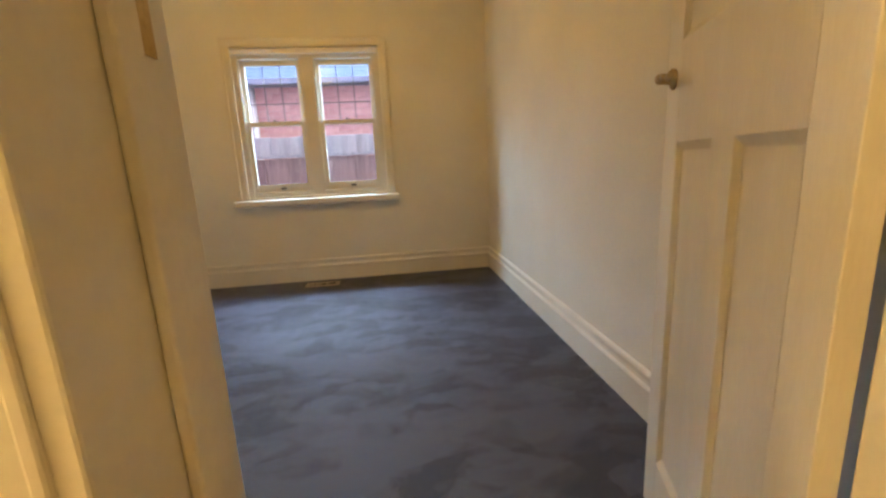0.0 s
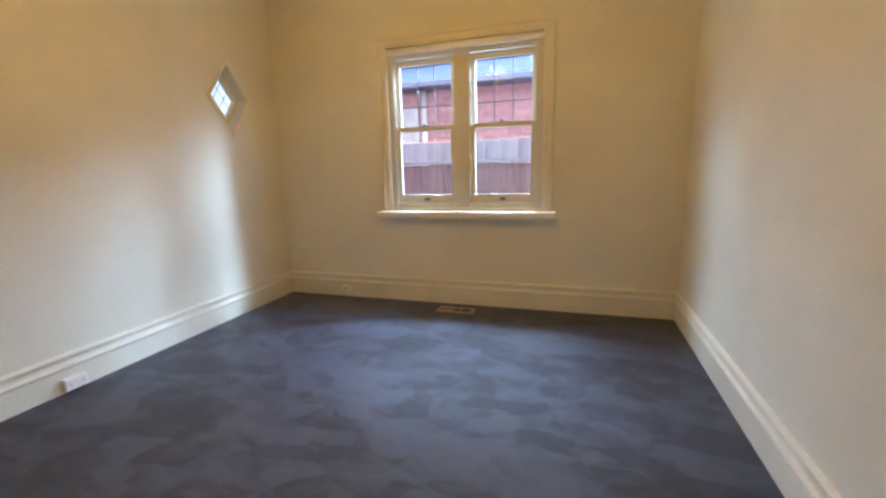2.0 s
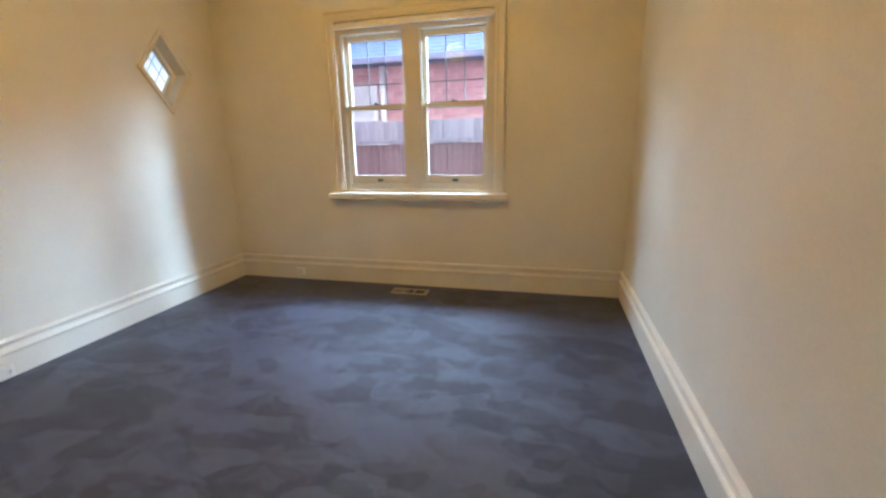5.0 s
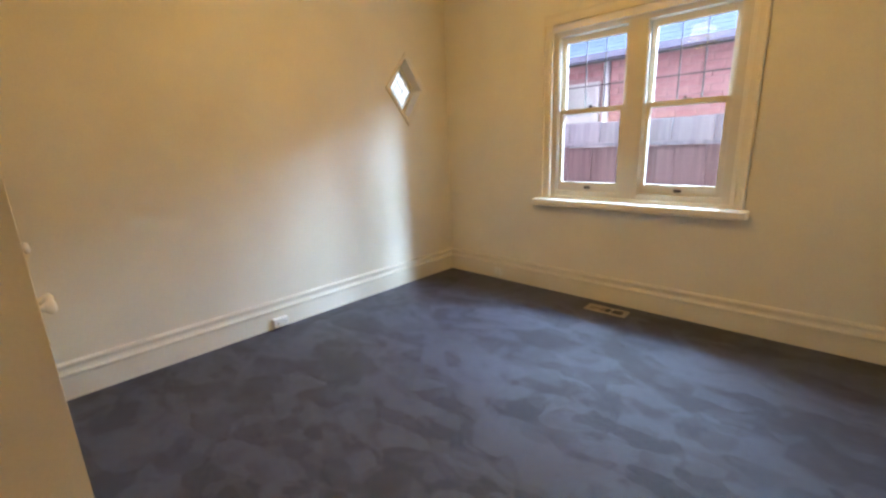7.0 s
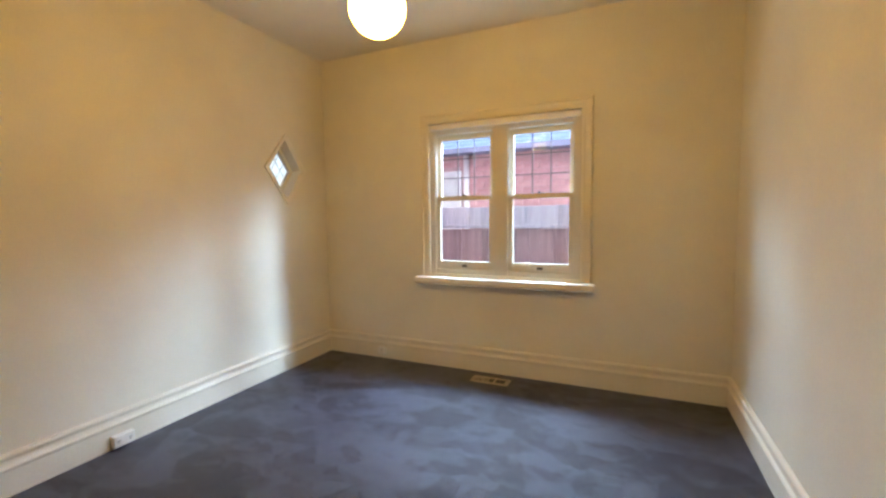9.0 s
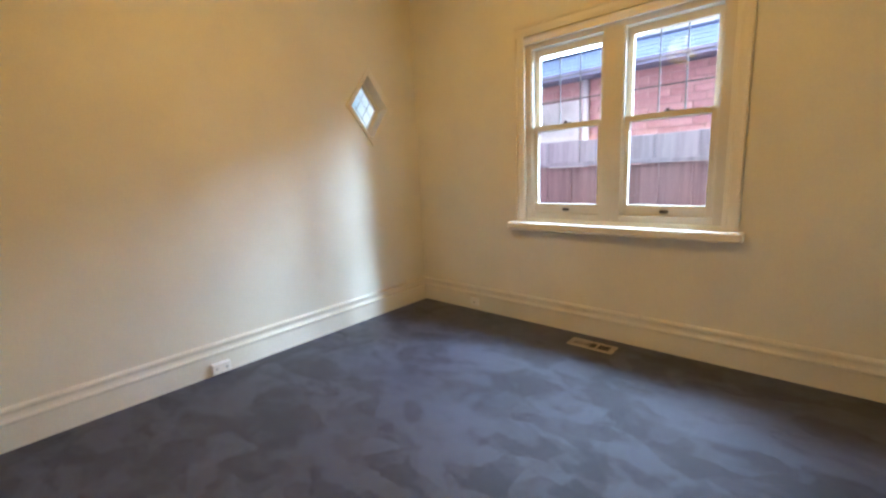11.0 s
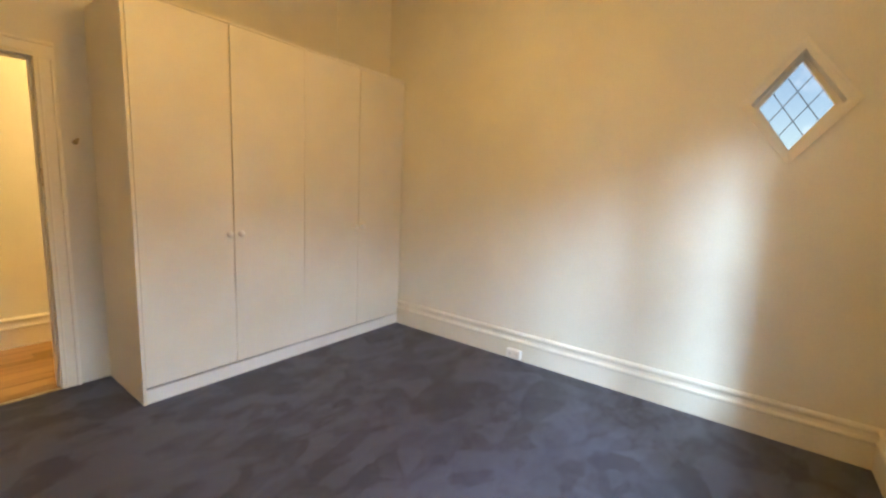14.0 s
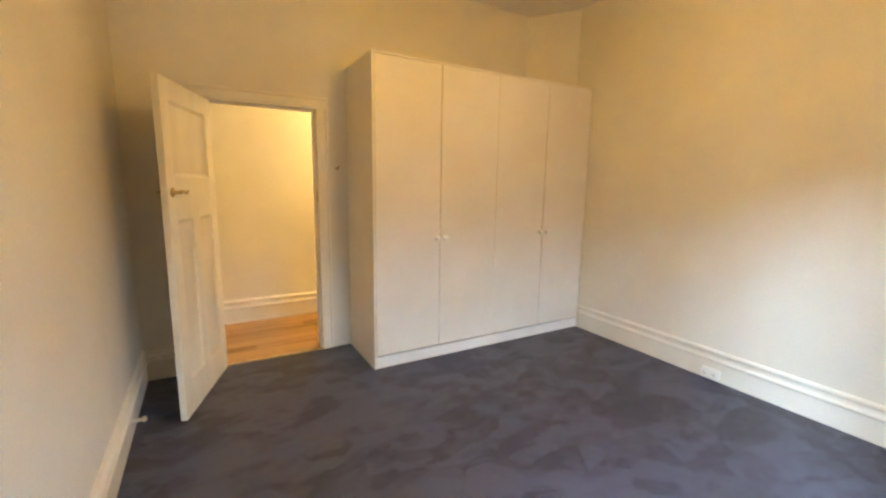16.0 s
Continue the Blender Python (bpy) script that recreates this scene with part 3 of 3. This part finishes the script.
# ---- hallway lamp ----
hall_lamp = thing("hall_ceiling_lamp", (-1.70, -0.05, TOP), "lit round opal glass ceiling light", "ceiling lamp")
bm = bmesh.new()
lathe(bm, [(0.10, -0.035), (0.11, -0.03), (0.11, 0.0)], Matrix.Translation((-1.70, -0.05, TOP)))
part("base", bm, PLASTIC, hall_lamp, "white lamp base", True)
bm = bmesh.new()
ball(bm, (-1.70, -0.05, TOP - 0.09), 0.13, (1, 1, 0.7), 32, 16)
part("shade", bm, HALL_GLOBE, hall_lamp, "lit opal shade", True)

# ---- coat hook, door stop, sockets, floor register ----
hook = thing("coat_hook", (-0.375, S, 1.58), "small brass coat hook screwed to the wall", "hook")
bm = bmesh.new()
lathe(bm, [(0.016, 0.0), (0.016, 0.003), (0.009, 0.006), (0.006, 0.03)], Matrix.Translation((-0.375, S, 1.58)) @ Matrix.Rotation(radians(-90), 4, "X"), 16)
part("backplate", bm, BRASS, hook, smooth=True)
bm = bmesh.new()
for a, b in (((0, 0.028, 0), (0, 0.045, -0.004)), ((0, 0.045, -0.004), (0, 0.056, 0.014))):
    tube(bm, [p + q for p, q in zip((-0.375, S, 1.58), a)], [p + q for p, q in zip((-0.375, S, 1.58), b)], 0.005, segments=10)
ball(bm, (-0.375, S + 0.056, 1.596), 0.009, u=12, v=8)
part("hook_arm", bm, BRASS, hook, smooth=True)

stopper = thing("door_stop", (E_ - 0.03, 1.42, 0.10), "white door stop fixed to the skirting board", "door stop")
bm = bmesh.new()
turn = Matrix.Translation((E_ - 0.0195, 1.42, 0.10)) @ Matrix.Rotation(radians(-90), 4, "Y")
lathe(bm, [(0.018, 0.0), (0.018, 0.004), (0.010, 0.008), (0.010, 0.055)], turn, 18)
part("stem", bm, PLASTIC, stopper, smooth=True)
bm = bmesh.new()
lathe(bm, [(0.014, 0.055), (0.016, 0.058), (0.016, 0.070), (0.012, 0.073)], turn, 18)
part("buffer", bm, PLASTIC, stopper, "white rubber buffer", True)


def socket(place, turn, width, label, depth=0.026):
    """A plate on a skirting face, built about its middle and facing +y."""
    base = thing("power_socket", (0, 0, 0), label, "socket")
    bm = bmesh.new()
    box(bm, -width / 2, width / 2, 0.0, depth, -0.037, 0.037, bevel=0.005)
    part("plate", bm, PLASTIC, base)
    for side in ((-1, 1) if width > 0.1 else (0,)):
        bm = bmesh.new()
        for dx, dz, w, h in ((-0.006, 0.004, 0.002, 0.008), (0.006, 0.004, 0.002, 0.008), (0.0, -0.010, 0.002, 0.008)):
            cx = side * width * 0.27
            box(bm, cx + dx - w, cx + dx + w, depth - 0.0005, depth + 0.0006, dz - h / 2, dz + h / 2)
        part("pin_slots", bm, DARK_METAL, base, "dark pin slots")
        bm = bmesh.new()
        box(bm, side * width * 0.27 - 0.006 + 0.012 * side, side * width * 0.27 + 0.006 + 0.012 * side, depth - 0.0002, depth + 0.0030, 0.014, 0.026, bevel=0.001)
        part("rocker_switch", bm, PLASTIC, base)
    base.matrix_basis = Matrix.Translation(place) @ Matrix.Rotation(radians(turn), 4, "Z")
    return base


socket((W + 0.0205, 2.605, 0.056), -90, 0.125, "white double power socket set in the skirting board", 0.044)
socket((-2.02, N - 0.0205, 0.085), 180, 0.095, "small white wall socket set in the skirting board")


def floor_register():
    grille = thing("floor_register", (-0.77, 4.565, 0.0), "cream metal floor heating register in the carpet", "floor vent")
    x0, x1, y0, y1 = -0.945, -0.600, 4.50, 4.635
    bm = bmesh.new()
    for dims in ((x0, x1, y0, y0 + 0.022), (x0, x1, y1 - 0.022, y1), (x0, x0 + 0.022, y0 + 0.022, y1 - 0.022), (x1 - 0.022, x1, y0 + 0.022, y1 - 0.022)):
        box(bm, *dims, 0.0, 0.010, bevel=0.002)
    part("frame", bm, REGISTER, grille, "cream pressed metal frame")
    block("duct", (x0 + 0.022, x1 - 0.022, y0 + 0.022, y1 - 0.022, 0.0005, 0.0015), DARK_METAL, grille, label="dark duct opening")
    n = 15
    for i in range(n):
        x = x0 + 0.03 + (x1 - x0 - 0.06) * i / (n - 1)
        if i % 5 == 4:
            block("slat", (x - 0.006, x + 0.006, y0 + 0.022, y1 - 0.022, 0.0016, 0.008), REGISTER, grille)
        else:
            block("slat", (x - 0.0035, x + 0.0035, y0 + 0.022, y1 - 0.022, 0.0016, 0.0065), DARK_METAL if i > 6 else REGISTER, grille)
    return grille


floor_register()

# ---- outdoors ----
tagged(block("ground", (-300, 300, -300, 300, -0.6, -0.4), GROUND), "bare ground between the houses", "ground", kind="structure")
FY = 5.85
fence = thing("paling_fence", (-2, FY, -0.4), "weathered timber paling fence with a grey upper tier", "fence")
for z in (-0.1, 0.7):
    block("rail", (-1.98, 3.5, FY + 0.02, FY + 0.06, z, z + 0.08), PALING, fence)
block("rail", (-1.98, 3.5, FY - 0.045, FY - 0.001, 1.345, 1.385), PALING_GREY, fence, 0.004)
low_bm, high_bm = bmesh.new(), bmesh.new()
box(low_bm, -0.080, 0.080, -0.008, 0.008, -0.86, 0.86, bevel=0.003)
box(high_bm, -0.100, 0.100, -0.008, 0.008, -0.125, 0.125, bevel=0.003)
for tier_bm, mat, pitch, lap, y, z in ((low_bm, PALING, 0.140, 0.017, FY + 0.008, 0.48), (high_bm, PALING_GREY, 0.178, 0.017, FY - 0.020, 1.475)):
    first = part("paling", tier_bm, mat, fence)
    for i in range(int(5.4 / pitch)):
        ob = first if i == 0 else new("paling", first.data)
        ob.parent = fence
        ob.matrix_parent_inverse = fence.matrix_basis.inverted()
        lean, drop = random.uniform(-0.006, 0.006), random.uniform(-0.008, 0.008)
        ob.matrix_basis = Matrix.Translation((-1.90 + i * pitch, y + (i % 2) * lap, z + drop)) @ Matrix.Rotation(lean, 4, "Y")

pier = thing("brick_pier", (-2.15, FY, -0.4), "short red brick pier at the end of the fence", "pier")
block("core", (-2.30, -2.00, FY - 0.10, FY + 0.12, -0.4, 1.66), MORTAR, pier, label="pale mortar joints")
block("coping", (-2.33, -1.985, FY - 0.13, FY + 0.15, 1.66, 1.72), MORTAR, pier, 0.008, "grey concrete coping")
bm = bmesh.new()
box(bm, -0.070, 0.070, -0.110, 0.110, -0.036, 0.036, bevel=0.004)
first = mesh_object("brick", bm, BRICK)
for course in range(24):
    for side in (-1, 1):
        ob = first if course == 0 and side < 0 else new("brick", first.data)
        ob.parent = pier
        ob.matrix_parent_inverse = pier.matrix_basis.inverted()
        ob.matrix_basis = Matrix.Translation((-2.15 + side * 0.076, FY + 0.01 - 0.004, -0.36 + course * 0.086)) @ Matrix.Diagonal((1, 1.06, 1, 1))

HY = 7.2
house = thing("neighbour_house", (-2, HY, -0.4), "red brick house next door with a dark slate roof", "house")
block("wall", (-4.1, 5, HY + 0.012, HY + 0.25, -0.4, 2.45), MORTAR, house, label="red brick wall with pale mortar")
block("fascia", (-4.4, 5.3, HY - 0.34, HY - 0.31, 2.415, 2.475), GUTTER, house, label="dark painted fascia board")
block("eave_lining", (-4.4, 5.3, HY - 0.31, HY + 0.012, 2.44, 2.46), GUTTER, house)
bm = bmesh.new()
sweep(bm, [(0, 0), (0.11, 0), (0.125, 0.07), (0.105, 0.07), (0.095, 0.015), (0, 0.015)], (-4.4, HY - 0.342, 2.41), (5.3, HY - 0.342, 2.41), (0, -1, 0))
part("gutter", bm, GUTTER, house, "dark blue-grey gutter")
bm = bmesh.new()
slope = radians(25)
EAVE_Y, EAVE_Z, RIDGE = HY - 0.40, 2.47, 0.96
for row in range(5):
    d0 = row * 0.21
    for col in range(39):
        x0 = -4.4 + col * 0.25 + (0.12 if row % 2 else 0)
        y0, z0 = EAVE_Y + d0 * math.cos(slope), EAVE_Z + d0 * math.sin(slope) + 0.004
        y1, z1 = y0 + 0.22 * math.cos(slope), z0 + 0.22 * math.sin(slope) - 0.004
        v = [bm.verts.new(p) for p in ((x0, y0, z0), (x0 + 0.246, y0, z0), (x0 + 0.246, y1, z1), (x0, y1, z1), (x0, y0, z0 - 0.016), (x0 + 0.246, y0, z0 - 0.016))]
        bm.faces.new(v[:4])
        bm.faces.new((v[0], v[4], v[5], v[1]))
part("roof", bm, ROOF_TILE, house, "dark blue slate tiled roof")
RIDGE_Y, RIDGE_Z = EAVE_Y + RIDGE, EAVE_Z + RIDGE * math.tan(slope)
bm = bmesh.new()
sweep(bm, [(0, 0), (RIDGE, RIDGE_Z - EAVE_Z), (2 * RIDGE, 0)], (-4.4, EAVE_Y, EAVE_Z - 0.012), (5.3, EAVE_Y, EAVE_Z - 0.012), (0, 1, 0))
part("roof_deck", bm, ROOF_TILE, house)
bm = bmesh.new()
tube(bm, (-4.4, RIDGE_Y + 0.02, RIDGE_Z - 0.01), (5.3, RIDGE_Y + 0.02, RIDGE_Z - 0.01), 0.05, segments=12)
part("ridge_cap", bm, ROOF_TILE, house, "rounded ridge capping", True)
bm = bmesh.new()
tube(bm, (-1.95, HY - 0.06, -0.4), (-1.95, HY - 0.06, 2.43), 0.045, segments=14)
part("downpipe", bm, OUT_WHITE, house, "pale round downpipe", True)
hw = block("window", (-2.90, -2.05, HY - 0.035, HY + 0.02, 1.25, 2.20), OUT_WHITE, house, 0.006, "white framed side window")
block("pane", (-2.83, -2.12, HY - 0.040, HY - 0.036, 1.32, 1.70), GLASS, hw)
block("pane", (-2.83, -2.12, HY - 0.040, HY - 0.036, 1.75, 2.13), GLASS, hw)

# ---- hallway boards ----
sub = setting("hall_floor", [(HALL_W, HALL_E, HALL_S, HALL_N + 0.15, -0.2, -0.016)], MORTAR, "polished honey-coloured timber floorboards", "floor")
rows = 9
pitch = (S - HALL_S - 0.003) / rows
for r in range(rows):
    x = HALL_W + random.uniform(-1.2, 0.0)
    while x < HALL_E:
        length = 1.55
        x0, x1 = max(x, HALL_W), min(x + length, HALL_E)
        if x1 - x0 > 0.05:
            bm = bmesh.new()
            box(bm, x0 + 0.0006, x1 - 0.0006, HALL_S + r * pitch + 0.0006, HALL_S + (r + 1) * pitch - 0.0006, -0.016, -0.001 + random.uniform(-0.0004, 0.0004))
            if HALL_S + (r + 0.5) * pitch > HALL_N and (x1 < OPEN_W - 0.02 or x0 > OPEN_E + 0.02):
                bm.free()
            else:
                part("floorboard", bm, BOARD, sub)
        x += length

# ---- bricks of the house next door ----
brick_mesh = None
loose = bmesh.new()
for course in range(38):
    z = -0.36 + course * 0.086
    for col in range(-38, 21):
        x = col * 0.240 + (0.12 if course % 2 else 0.0)
        if -3.0 < x < -1.95 and 1.21 < z < 2.24:
            continue
        if z > 2.41 or not -4.0 < x < 4.9:
            continue
        if 1.40 < z and -4.0 < x < 0.9:
            if brick_mesh is None:
                bm = bmesh.new()
                box(bm, -0.115, 0.115, -0.006, 0.02, -0.038, 0.038)
                ob = mesh_object("brick", bm, BRICK)
                brick_mesh = ob.data
            else:
                ob = new("brick", brick_mesh)
            ob.parent = house
            ob.matrix_parent_inverse = house.matrix_basis.inverted()
            ob.matrix_basis = Matrix.Translation((x, HY + random.uniform(-0.003, 0.003), z))
        else:
            v = [loose.verts.new((x + a * 0.115, HY + d, z + b * 0.038)) for d in (-0.006, 0.02) for a, b in ((-1, -1), (1, -1), (1, 1), (-1, 1))]
            for f in ((0, 1, 2, 3), (0, 4, 5, 1), (1, 5, 6, 2), (2, 6, 7, 3), (3, 7, 4, 0)):
                loose.faces.new([v[i] for i in f])
tagged(part("brickwork", loose, BRICK, house), kind="stuff")
